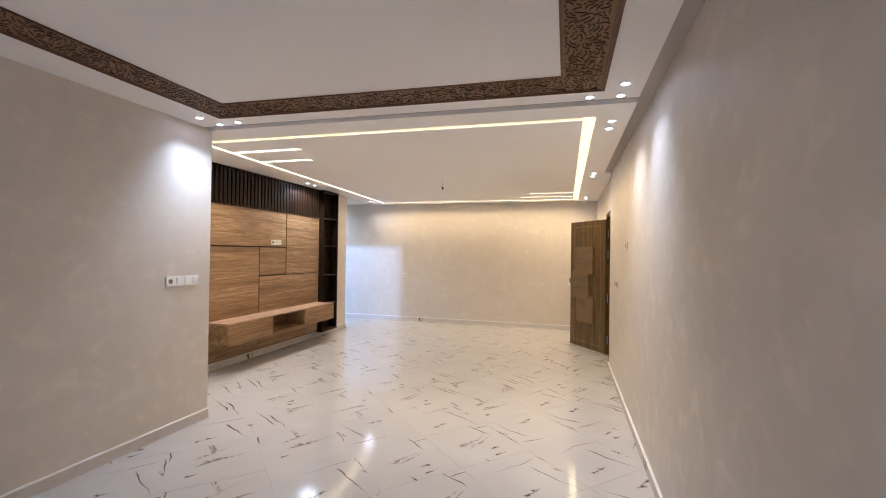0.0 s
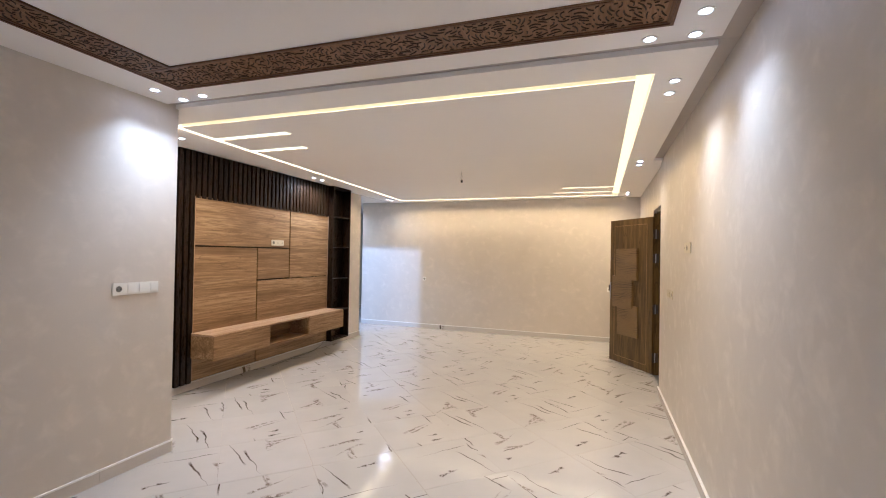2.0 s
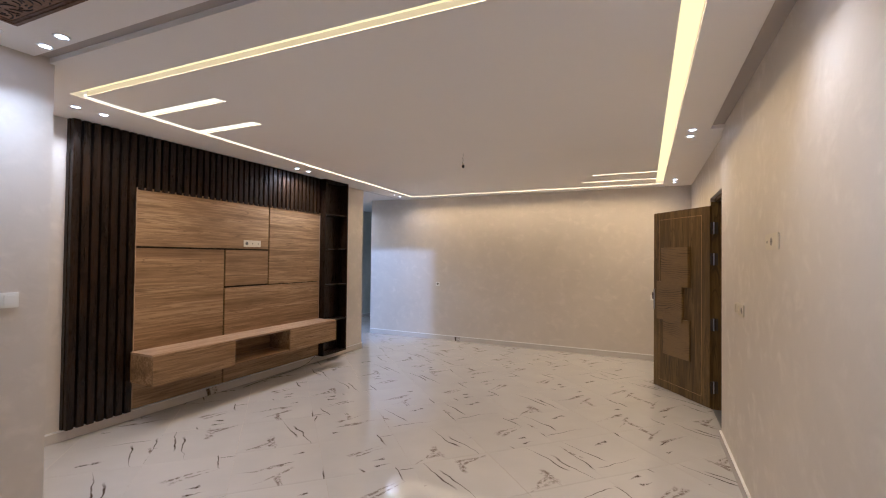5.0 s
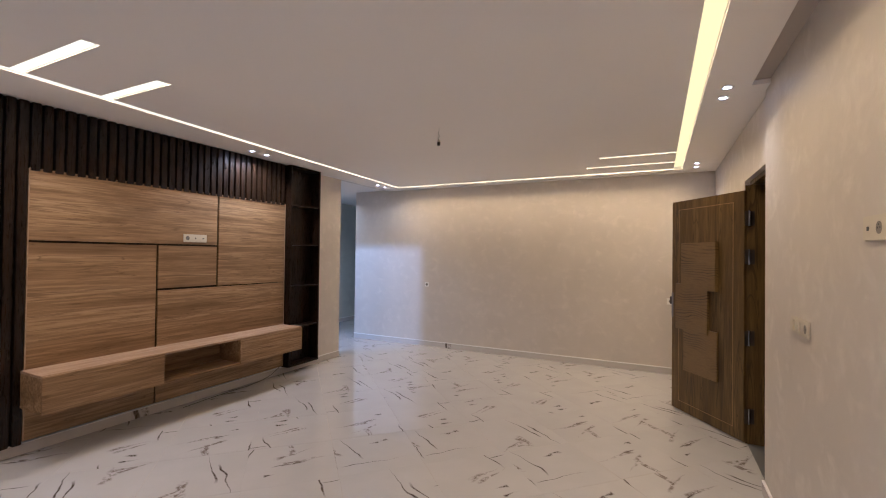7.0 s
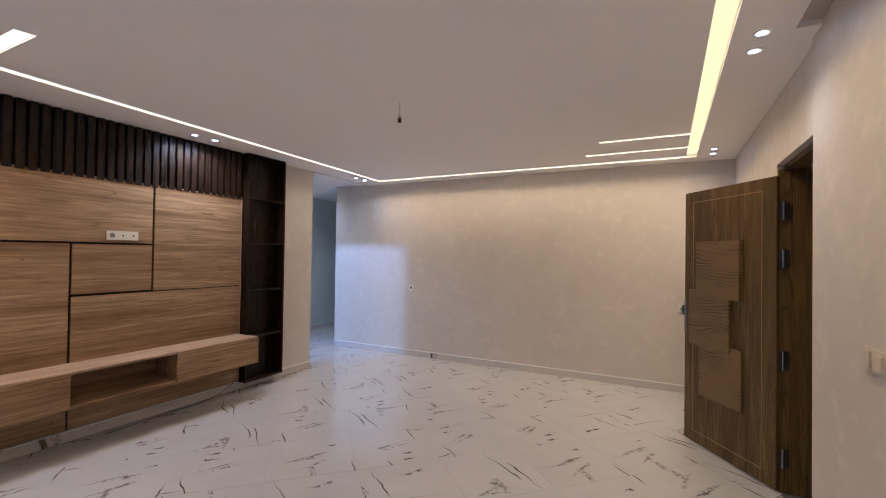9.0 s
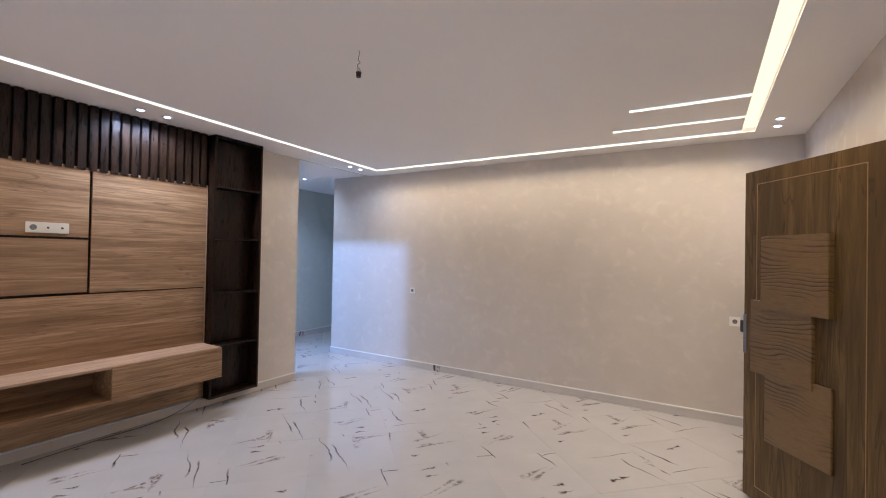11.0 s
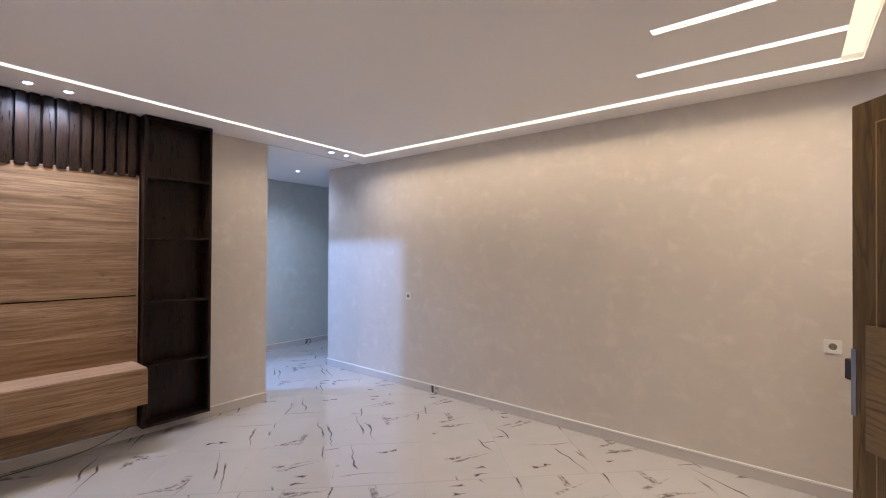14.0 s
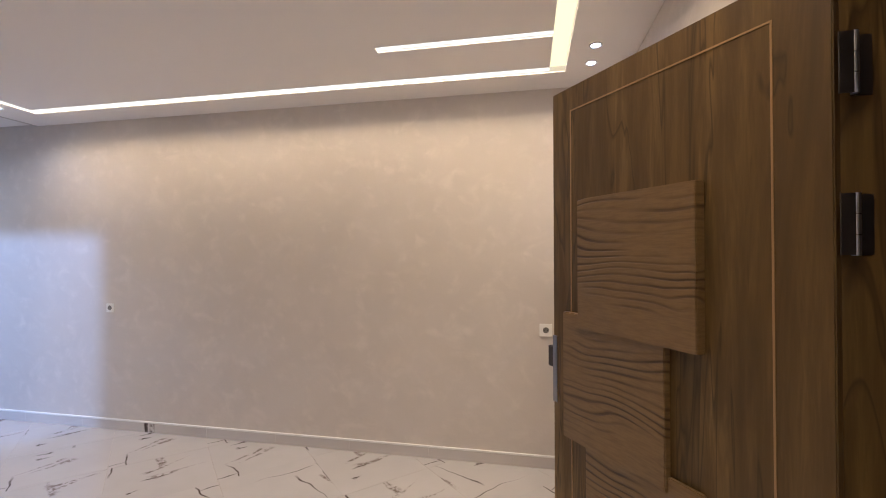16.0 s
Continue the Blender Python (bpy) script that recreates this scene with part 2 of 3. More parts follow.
CREAM = plain("cream_plastic", (0.66, 0.60, 0.48), 0.35)
STEEL = plain("brushed_steel", (0.60, 0.60, 0.60), 0.28, 1.0)
LOCKSTEEL = plain("lock_steel", (0.30, 0.29, 0.29), 0.3, 1.0)
BRONZE = plain("dark_hinge_steel", (0.10, 0.085, 0.075), 0.38, 0.9)
CABLE = plain("black_cable", (0.03, 0.03, 0.03), 0.5)
DARKSTONE = plain("grey_threshold_stone", (0.14, 0.14, 0.145), 0.4)
STAIR_WALL = paint("landing_paint", (0.30, 0.27, 0.23))
LED = glow("led_diffuser", (1.0, 0.75, 0.29), LED_GLOW * 1.06)
LED_BAR = glow("led_diffuser_pale", (1.0, 0.86, 0.52), LED_GLOW * 1.25)
BULB_COOL = glow("downlight_cool", (0.95, 0.97, 1.0), 30.0)


# ---- mesh helpers ----
def add_box(bm, x0, x1, y0, y1, z0, z1, bevel=0.0):
    vs = [bm.verts.new((x, y, z)) for z in (z0, z1) for y in (y0, y1) for x in (x0, x1)]
    fs = [bm.faces.new([vs[i] for i in f]) for f in
          ((0, 2, 3, 1), (4, 5, 7, 6), (0, 1, 5, 4), (2, 6, 7, 3), (0, 4, 6, 2), (1, 3, 7, 5))]
    if bevel:
        es = {e for f in fs for e in f.edges}
        bmesh.ops.bevel(bm, geom=list(es), offset=bevel, segments=2, affect="EDGES", clamp_overlap=True)
    return bm


def box(x0, x1, y0, y1, z0, z1, bevel=0.0):
    return add_box(bmesh.new(), x0, x1, y0, y1, z0, z1, bevel)


def add_prism(bm, pts, z0, z1):
    lo = [bm.verts.new((x, y, z0)) for x, y in pts]
    hi = [bm.verts.new((x, y, z1)) for x, y in pts]
    n = len(pts)
    bm.faces.new(lo[::-1])
    bm.faces.new(hi)
    for i in range(n):
        bm.faces.new((lo[i], lo[(i + 1) % n], hi[(i + 1) % n], hi[i]))
    bmesh.ops.recalc_face_normals(bm, faces=bm.faces)
    return bm


def add_tube(bm, a, b, r, seg=14, r2=None):
    a, b = Vector(a), Vector(b)
    d = b - a
    m = Matrix.Translation((a + b) / 2) @ d.to_track_quat("Z", "Y").to_matrix().to_4x4()
    bmesh.ops.create_cone(bm, cap_ends=True, segments=seg, radius1=r, radius2=r if r2 is None else r2, depth=d.length, matrix=m)
    return bm


def mesh_of(bm, name, material):
    me = bpy.data.meshes.new(name)
    bm.to_mesh(me)
    bm.free()
    for m in material if isinstance(material, (list, tuple)) else [material]:
        me.materials.append(m)
    return me


def part(name, bm, material, parent=None, label=""):
    ob = new(name, mesh_of(bm, name, material))
    if parent is not None:
        ob.parent = parent
    if label:
        ob["label"] = label
    return ob


def setting(name, bm, material, label, category):
    return tagged(part(name, bm, material), label, category, kind="structure")


def thing(name, label, category, m=None, group=""):
    ob = new(name)
    if m is not None:
        ob.matrix_world = m
    return tagged(ob, label, category, group)


# ---- plan ----
XR, XR2, XL, XTV, XHALL = 0.775, 0.797, -3.01, -4.18, -6.3
YB, YNICHE, YPIER, YFAR, YCORNER = -2.6, 3.50, 8.28, 9.58, 6.58
TOP = 2.80
DOOR_Y0, DOOR_Y1, DOOR_TOP = 6.66, 7.50, 2.20

setting("wall_east", box(XR, XR + 0.25, YB, YCORNER, 0, TOP), WALL, "pearly beige plaster wall beside the walkway", "wall")
bm = box(XR2, XR2 + 0.2, DOOR_Y1, YFAR + 0.2, 0, TOP)
add_box(bm, XR2, XR2 + 0.2, YCORNER, DOOR_Y1, DOOR_TOP, TOP)
add_box(bm, XR2, XR2 + 0.2, YCORNER, DOOR_Y0, 0, DOOR_TOP)
setting("wall_door", bm, WALL, "pearly beige plaster wall around the entrance door", "wall")
setting("wall_north", box(-4.89, XR2, YFAR, YFAR + 0.2, 0, TOP), WALL, "long pearly plaster wall washed by warm cove light", "wall")
setting("wall_west_near", box(XL - 0.2, XL, YB, YNICHE, 0, TOP), WALL, "pearly beige plaster wall with a switch row", "wall")
setting("wall_return", box(XTV - 0.2, XL - 0.2, YNICHE - 0.2, YNICHE, 0, TOP), WALL, "short plaster return beside the television wall", "wall")
setting("wall_television", box(XTV - 0.2, XTV, YNICHE, YPIER, 0, TOP), WALL, "plaster wall and pier behind the television unit", "wall")
setting("wall_south", box(XL, XR, YB - 0.2, YB, 0, TOP), WALL, "plain plaster wall at the back of the room", "wall")
# unseen partition, added so its jamb and lintel cut the daylight on wall_north
bm = box(-4.62, XTV - 0.2, YPIER - 0.2, YPIER, 0, TOP)
add_box(bm, -5.9, -4.62, YPIER - 0.2, YPIER, 2.05, TOP)
add_box(bm, XHALL, -5.9, YPIER - 0.2, YPIER, 0, TOP)
setting("wall_partition", bm, HALL_WALL, "unseen plaster partition added with an opening that shapes the daylight patch", "wall")
bm = box(XHALL - 0.2, XHALL, YNICHE, 6.15, 0, TOP)
add_box(bm, XHALL - 0.2, XHALL, 6.65, 12.6, 0, TOP)
add_box(bm, XHALL - 0.2, XHALL, 6.15, 6.65, 0, 2.22)
add_box(bm, XHALL - 0.2, XHALL, 6.15, 6.65, 2.68, TOP)
setting("wall_hall_west", bm, HALL_WALL, "grey plaster wall of the side hall", "wall")
setting("wall_hall_south", box(XHALL - 0.2, XTV - 0.2, YNICHE - 0.2, YNICHE, 0, TOP), HALL_WALL, "plain plaster wall of the side room", "wall")
setting("wall_hall_east", box(-4.89, -4.69, YFAR + 0.2, 12.6, 0, TOP), HALL_WALL, "grey plaster wall of the corridor", "wall")
setting("wall_hall_north", box(XHALL, -4.69, 12.6, 12.8, 0, TOP), HALL_WALL, "plain plaster wall at the corridor end", "wall")
setting("slab", box(XHALL - 0.3, 3.2, YB - 0.3, 12.9, TOP, TOP + 0.15), SLAB_SHADE, "unlit concrete slab above the plaster ceilings", "ceiling")

# landing outside the entrance door
setting("landing_floor", box(XR2 + 0.02, 3.0, 5.4, 9.0, -0.10, -0.004), DARKSTONE, "dark grey stone floor of the landing", "floor")
bm = box(3.0, 3.1, 5.4, 9.0, -0.1, TOP)
add_box(bm, XR2 + 0.2, 3.0, 5.3, 5.4, -0.1, TOP)
add_box(bm, XR2 + 0.2, 3.0, 9.0, 9.1, -0.1, TOP)
setting("wall_landing", bm, STAIR_WALL, "dim painted walls of the landing", "wall")

# ---- ceilings ----
FRONT_L, FRONT_R = (-3.01, 3.475), (XR, 3.565)


def front_y(x):
    return FRONT_L[1] + (FRONT_R[1] - FRONT_L[1]) * (x - FRONT_L[0]) / (FRONT_R[0] - FRONT_L[0])


SLOT = 0.675
bm = bmesh.new()
add_prism(bm, [(XL, YB), (SLOT, YB), (SLOT, front_y(SLOT) - 0.07), (XL, front_y(XL) - 0.07)], CEIL_NEAR, CEIL_NEAR + 0.09)
setting("ceiling_near", bm, WHITE, "smooth white plaster ceiling with a carved wooden border", "ceiling")

T, DEEP, BACK = 0.014, 0.038, 0.10
# shallow gap covers, painted grey so that the recess looks shaded
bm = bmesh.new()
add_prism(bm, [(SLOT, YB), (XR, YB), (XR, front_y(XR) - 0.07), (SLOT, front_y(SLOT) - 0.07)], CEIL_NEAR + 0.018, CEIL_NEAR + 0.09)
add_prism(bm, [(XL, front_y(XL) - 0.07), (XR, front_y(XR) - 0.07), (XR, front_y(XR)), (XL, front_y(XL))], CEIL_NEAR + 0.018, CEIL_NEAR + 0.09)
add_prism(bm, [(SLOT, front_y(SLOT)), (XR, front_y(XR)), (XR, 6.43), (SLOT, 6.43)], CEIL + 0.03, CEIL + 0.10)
setting("ceiling_shadow_gap", bm, SLAB_SHADE, "recessed gap between ceiling and wall, its shade painted grey", "ceiling")


# solid strip; its grey paints the shadow line between the ceilings
setting("ceiling_joint_shade", box(XTV - 0.012, XTV, YPIER, YFAR, CEIL - 0.003, CEIL_HALL + 0.01), SLAB_SHADE, "thin solid grey strip painted as the shade of the joint between two ceilings", "ceiling")


def led_left(y):
    return -3.49 + (-3.82 + 3.49) * (y - 3.79) / (9.29 - 3.79)


def led_front(x):
    return 3.79 + 0.06 * (x + 3.49) / 3.90


W_L, W_R, W_F, W_B = 0.065, 0.100, 0.075, 0.080
OUT_R, OUT_B = 0.412, 9.30
IN_R, IN_B = OUT_R - W_R, OUT_B - W_B
bm = bmesh.new()
# border outside the light channel
add_prism(bm, [(XL, front_y(XL)), (SLOT, front_y(SLOT)), (SLOT, led_front(SLOT)), (XL, led_front(XL))], CEIL, CEIL + BACK)
add_prism(bm, [(XTV, YNICHE), (XL, YNICHE), (XL, led_front(XL)), (-3.49, led_front(-3.49)), (-3.82, OUT_B), (XTV, OUT_B)], CEIL, CEIL + BACK)
add_prism(bm, [(XTV, OUT_B), (XR2, OUT_B), (XR2, YFAR), (XTV, YFAR)], CEIL, CEIL + BACK)
add_prism(bm, [(OUT_R, led_front(OUT_R)), (SLOT, led_front(SLOT)), (SLOT, 6.43), (OUT_R, 6.43)], CEIL, CEIL + BACK)
add_prism(bm, [(OUT_R, 6.43), (XR2, 6.43), (XR2, OUT_B), (OUT_R, OUT_B)], CEIL, CEIL + BACK)
# field inside the channel, with four light bars left open
ROWS = [(None, 4.255, None, None), (4.255, 4.335, -2.615, None), (4.335, 4.76, None, None), (4.76, 4.845, -2.812, None),
        (4.845, 8.230, None, None), (8.230, 8.290, None, -0.462), (8.290, 8.760, None, None), (8.760, 8.820, None, -0.67), (8.820, IN_B, None, None)]
for y0, y1, xa, xb in ROWS:
    r = IN_R if xb is None else xb
    ya, yb = (led_front(-3.4) + W_F, led_front(r) + W_F) if y0 is None else (y0, y0)
    l0, l1 = (led_left(ya) + W_L, led_left(y1) + W_L) if xa is None else (xa, xa + 0.02)
    add_prism(bm, [(l0, ya), (r, yb), (r, y1), (l1, y1)], CEIL, CEIL + (DEEP if y0 is None else T))
setting("ceiling_living", bm, WHITE, "white plaster ceiling with recessed light channels", "ceiling")
setting("ceiling_hall", box(XHALL, XTV - 0.013, YNICHE, 12.6, CEIL_HALL, CEIL_HALL + T), WHITE, "plain white plaster ceiling of the hall", "ceiling")


def led_strip(pts, what, drive=1.0, diffuser=LED_BAR, depth=T):
    """A glowing diffuser in its channel, and the light that it throws down."""
    mid = [(Vector(pts[0]) + Vector(pts[3])) / 2, (Vector(pts[1]) + Vector(pts[2])) / 2]
    end = [(Vector(pts[0]) + Vector(pts[1])) / 2, (Vector(pts[3]) + Vector(pts[2])) / 2]
    a, b = mid[1] - mid[0], end[1] - end[0]
    if a.length < b.length:
        a, b = b, a
    data = bpy.data.lights.new("led_light", "AREA")
    data.shape, data.size, data.size_y, data.spread = "RECTANGLE", a.length, b.length, radians(LED_SPREAD)
    data.energy, data.color = LED_WATTS * drive * a.length * b.length, (1.0, 0.665, 0.285)
    c = (mid[0] + mid[1]) / 2
    new("led_light", data).matrix_world = Matrix.Translation((c.x, c.y, CEIL + 0.004)) @ Matrix.Rotation(math.atan2(a.y, a.x), 4, "Z")
    bm = bmesh.new()
    add_prism(bm, pts, CEIL + depth, CEIL + depth + 0.012)
    ob = part("led_strip", bm, diffuser)
    return tagged(ob, what, "led strip", "ceiling light channels")


led_strip([(-3.49, led_front(-3.49)), (OUT_R, led_front(OUT_R)), (OUT_R, led_front(OUT_R) + W_F), (-3.49, led_front(-3.49) + W_F)], "glowing golden strip recessed in the ceiling", 1.0, LED, DEEP)
led_strip([(IN_R, led_front(OUT_R) + W_F), (OUT_R, led_front(OUT_R) + W_F), (OUT_R, OUT_B), (IN_R, OUT_B)], "glowing golden strip recessed in the ceiling", 1.2, LED, DEEP)
led_strip([(-3.82, IN_B), (IN_R, IN_B), (IN_R, OUT_B), (-3.82, OUT_B)], "glowing warm white strip along the far wall", 1.4)
led_strip([(led_left(3.88), 3.88), (led_left(3.88) + W_L, 3.88), (led_left(IN_B) + W_L, IN_B), (led_left(IN_B), IN_B)], "glowing warm white strip above the television wall")
for y0, y1, xa in ((4.255, 4.335, -2.60), (4.76, 4.845, -2.80)):
    led_strip([(led_left(y0) + W_L, y0), (xa, y0), (xa, y1), (led_left(y1) + W_L, y1)], "short glowing bar branching off the light channel")
for y0, y1, xa in ((8.230, 8.290, -0.462), (8.760, 8.820, -0.67)):
    led_strip([(xa, y0), (IN_R, y0), (IN_R, y1), (xa, y1)], "narrow glowing bar branching off the light channel")


def downlight():
    root = thing("downlight", "small round white recessed downlight, lit", "downlight", group="ceiling downlights")
    bm = bmesh.new()
    inner, outer = [], []
    for i in range(24):
        a = i * math.tau / 24
        c, s = math.cos(a), math.sin(a)
        outer.append((bm.verts.new((0.040 * c, 0.040 * s, 0)), bm.verts.new((0.038 * c, 0.038 * s, -0.005))))
        inner.append((bm.verts.new((0.031 * c, 0.031 * s, -0.005)), bm.verts.new((0.026 * c, 0.026 * s, -0.001))))
    for i in range(24):
        j = (i + 1) % 24
        bm.faces.new((outer[i][0], outer[j][0], outer[j][1], outer[i][1]))
        bm.faces.new((outer[i][1], outer[j][1], inner[j][0], inner[i][0]))
        bm.faces.new((inner[i][0], inner[j][0], inner[j][1], inner[i][1]))
    part("rim", bm, PLASTIC, root)
    bm = bmesh.new()
    bmesh.ops.create_circle(bm, cap_ends=True, segments=24, radius=0.023, matrix=Matrix.Translation((0, 0, -0.002)))
    part("lens", bm, BULB_COOL, root, "bright frosted lens")
    return root


first = downlight()
for i, (x, y, z, warm, watts) in enumerate(DOWNLIGHTS):
    if i:
        copy_thing(first, pose(x, y, z))
    else:
        first.matrix_world = pose(x, y, z)


# ---- carved border ----
def carved_band():
    """Carved cedar border: a ring with dark strokes as the shade of scroll grooves, and a stepped moulding."""
    root = thing("carved_ceiling_border", "brown carved cedar border with scroll relief on the ceiling", "ceiling border")
    x0, x1, y0, w = -2.632, 0.428, -1.9, 0.281
    k = 0.030

    def yy(x):
        return 3.278 + k * (x - x1)

    z = CEIL_NEAR
    # four planks, mitred
    quads = {"front": [(x0, yy(x0)), (x1, yy(x1)), (x1 - w, yy(x1 - w) - w), (x0 + w, yy(x0 + w) - w)],
             "back": [(x0, y0), (x0 + w, y0 + w), (x1 - w, y0 + w), (x1, y0)],
             "left": [(x0, y0), (x0, yy(x0)), (x0 + w, yy(x0 + w) - w), (x0 + w, y0 + w)],
             "right": [(x1, y0), (x1 - w, y0 + w), (x1 - w, yy(x1 - w) - w), (x1, yy(x1))]}
    for pts in quads.values():
        bm = bmesh.new()
        add_prism(bm, pts, z - 0.006, z - 0.0005)
        part("plank", bm, CARVED, root)
    # mouldings along the outer and inner edges
    for inset, wid, drop in ((0.0, 0.016, 0.016), (0.016, 0.014, 0.011), (w - 0.012, 0.012, 0.010)):
        a, b = inset, inset + wid
        for pts in ([(x0 + a, yy(x0) - a), (x1 - a, yy(x1) - a), (x1 - b, yy(x1) - b), (x0 + b, yy(x0) - b)],
                    [(x0 + a, y0 + a), (x0 + b, y0 + b), (x0 + b, yy(x0) - b), (x0 + a, yy(x0) - a)],
                    [(x1 - a, y0 + a), (x1 - a, yy(x1) - a), (x1 - b, yy(x1) - b), (x1 - b, y0 + b)]):
            bm = bmesh.new()
            add_prism(bm, pts, z - drop, z - 0.001)
            part("moulding", bm, MOULD, root)
    for a, b in ((x0, x0 + w), (x1 - w, x1)):
        bm = bmesh.new()
        add_prism(bm, [(a + 0.03, yy(a) - w - 0.002), (b - 0.012, yy(b) - w - 0.002), (b - 0.012, yy(b) - w + 0.010), (a + 0.03, yy(a) - w + 0.010)], z - 0.010, z - 0.001)
        part("moulding", bm, MOULD, root)
    # scrolls: dark strokes, slightly proud, that paint the shade inside carved grooves
    rng = random.Random(5)
    verts, faces = [], []
    zt, zb = z - 0.010, z - 0.005

    taken = {}
    gap, cell = 0.0128, 0.0128

    def free(pts):
        for x, y in pts:
            gx, gy = int(math.floor(x / cell)), int(math.floor(y / cell))
            for ax in (gx - 1, gx, gx + 1):
                for ay in (gy - 1, gy, gy + 1):
                    for qx, qy in taken.get((ax, ay), ()):
                        if (qx - x) ** 2 + (qy - y) ** 2 < gap * gap:
                            return False
        return True

    def scroll(cx, cy, ang, curl, length, wid, inside):
        """One tapered dark stroke for a shaded groove, if there is room for it."""
        n = 7
        x, y, a = cx, cy, ang
        pts, dirs = [], []
        for i in range(n + 1):
            pts.append((x, y))
            dirs.append(a)
            x += math.cos(a) * length / n
            y += math.sin(a) * length / n
            a += curl / n
        if not all(inside(*p) for p in pts) or not free(pts):
            return
        base = len(verts)
        for i, ((x, y), a) in enumerate(zip(pts, dirs)):
            taken.setdefault((int(math.floor(x / cell)), int(math.floor(y / cell))), []).append((x, y))
            s = wid * (0.45 + 0.55 * math.sin(math.pi * (0.08 + 0.84 * i / n)))
            px, py = -math.sin(a), math.cos(a)
            verts.extend([(x + px * s, y + py * s, zb), (x + px * s * 0.5, y + py * s * 0.5, zt),
                          (x - px * s * 0.5, y - py * s * 0.5, zt), (x - px * s, y - py * s, zb)])
        for i in range(n):
            for j in range(3):
                p = base + i * 4 + j
                faces.append((p, p + 1, p + 5, p + 4))

    def fill(ax, bx, ay, by, count, inside):
        for _ in range(count):
            u, v = rng.uniform(ax, bx), rng.uniform(ay, by)
            flow = 2.4 * math.sin(u * 9.0 + 1.3 * math.sin(v * 11.0)) + 1.7 * math.cos(v * 8.0)
            scroll(u, v, flow + rng.uniform(-0.4, 0.4), rng.choice((-1, 1)) * rng.uniform(0.4, 2.2), rng.uniform(0.045, 0.085),
                   rng.uniform(0.0040, 0.0050), inside)
        for _ in range(count):
            scroll(rng.uniform(ax, bx), rng.uniform(ay, by), rng.uniform(0, 6.28), rng.choice((-1, 1)) * rng.uniform(0.5, 2.0),
                   rng.uniform(0.016, 0.03), 0.0040, inside)

    lo, hi = 0.040, w - 0.022
    fill(x0, x1, yy(x0) - w, yy(x1), 18000, lambda x, y: x0 + lo < x < x1 - lo and lo < yy(x) - y < hi)
    fill(x0, x0 + w, 0.6, yy(x0), 16000, lambda x, y: lo < x - x0 < hi and y < yy(x) - w - 0.012)
    fill(x1 - w, x1, 0.6, yy(x1), 16000, lambda x, y: lo < x1 - x < hi and y < yy(x) - w - 0.012)
    me = bpy.data.meshes.new("scroll_groove_shade")
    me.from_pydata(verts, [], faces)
    me.materials.append(GROOVE_SHADE)
    ob = new("scroll_groove_shade", me)
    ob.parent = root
    tagged(ob, "dark raised strokes painted as the shade in carved scroll grooves", kind="stuff")


carved_band()


# ---- television wall ----
def slat_panel():
    root = thing("slatted_wall_panel", "dark wenge vertical slat panel behind the television boards", "wall panel")
    bm = box(XTV + 0.002, XTV + 0.045, 4.09, 4.60, 0.10, CEIL - 0.003)
    add_box(bm, XTV + 0.002, XTV + 0.045, 4.60, 7.12, 2.15, CEIL - 0.003)
    part("backing", bm, DARKWOOD, root)
    pitch = 0.0735
    n = int((7.12 - 4.09) / pitch)
    long_mesh = mesh_of(box(0, 0.046, 0, 0.054, 0.10, CEIL - 0.004, 0.003), "slat", DARKWOOD)
    short_mesh = mesh_of(box(0, 0.046, 0, 0.054, 2.146, CEIL - 0.004, 0.003), "slat", DARKWOOD)
    for i in range(n):
        y = 4.095 + i * pitch
        ob = new("slat", long_mesh if y < 4.54 else short_mesh)
        ob.location = (XTV + 0.045, y, 0)
        ob.parent = root
    return root


slat_panel()
PX = XTV + 0.08


def board_panel():
    root = thing("television_back_panel", "light oak boards with dark joints behind the television bench", "wall panel")
    part("backing", box(XTV + 0.003, PX - 0.018, 4.602, 7.105, 0.115, 2.148), DARKWOOD, root, "dark wenge backing in the joints")
    g = 0.009
    for y0, y1, z0, z1 in ((4.605, 6.175, 1.620, 2.160), (4.605, 5.550, 0.12, 1.603), (5.550, 6.175, 1.195, 1.603),
                           (6.175, 7.105, 1.185, 2.160), (5.550, 7.105, 0.12, 1.175)):
        part("board", box(PX - 0.018, PX, y0 + g * (y0 > 4.7), y1 - g * (y1 < 7), z0, z1, 0.002), OAK, root)
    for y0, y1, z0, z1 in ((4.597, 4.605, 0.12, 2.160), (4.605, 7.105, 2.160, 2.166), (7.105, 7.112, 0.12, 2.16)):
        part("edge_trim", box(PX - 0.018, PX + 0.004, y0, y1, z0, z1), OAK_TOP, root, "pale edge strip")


board_panel()


def bench():
    root = thing("floating_television_bench", "light oak wall-hung bench with an open middle bay", "television bench")
    x0, x1, y0, y1, z0, z1 = PX + 0.001, -3.775, 4.575, 7.085, 0.375, 0.650
    t = 0.02
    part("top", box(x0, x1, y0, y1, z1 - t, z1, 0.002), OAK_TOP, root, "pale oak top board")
    part("base", box(x0, x1 - 0.001, y0, y1, z0, z0 + t, 0.002), OAK, root)
    for a in (y0, 5.41, 6.235 - t, y1 - t):
        part("divider", box(x0, x1 - 0.001, a + 0.001, a + t - 0.001, z0 + t, z1 - t), OAK, root)
    for a, b in ((y0, 5.43), (6.215, y1)):
        part("drawer_front", box(x1 - 0.001, x1 + 0.017, a + 0.001, b - 0.001, z0 + 0.001, z1 - 0.006, 0.002), OAK, root)
    part("back_board", box(x0, x0 + 0.006, 5.43, 6.215, z0 + t, z1 - t), OAK, root)


bench()


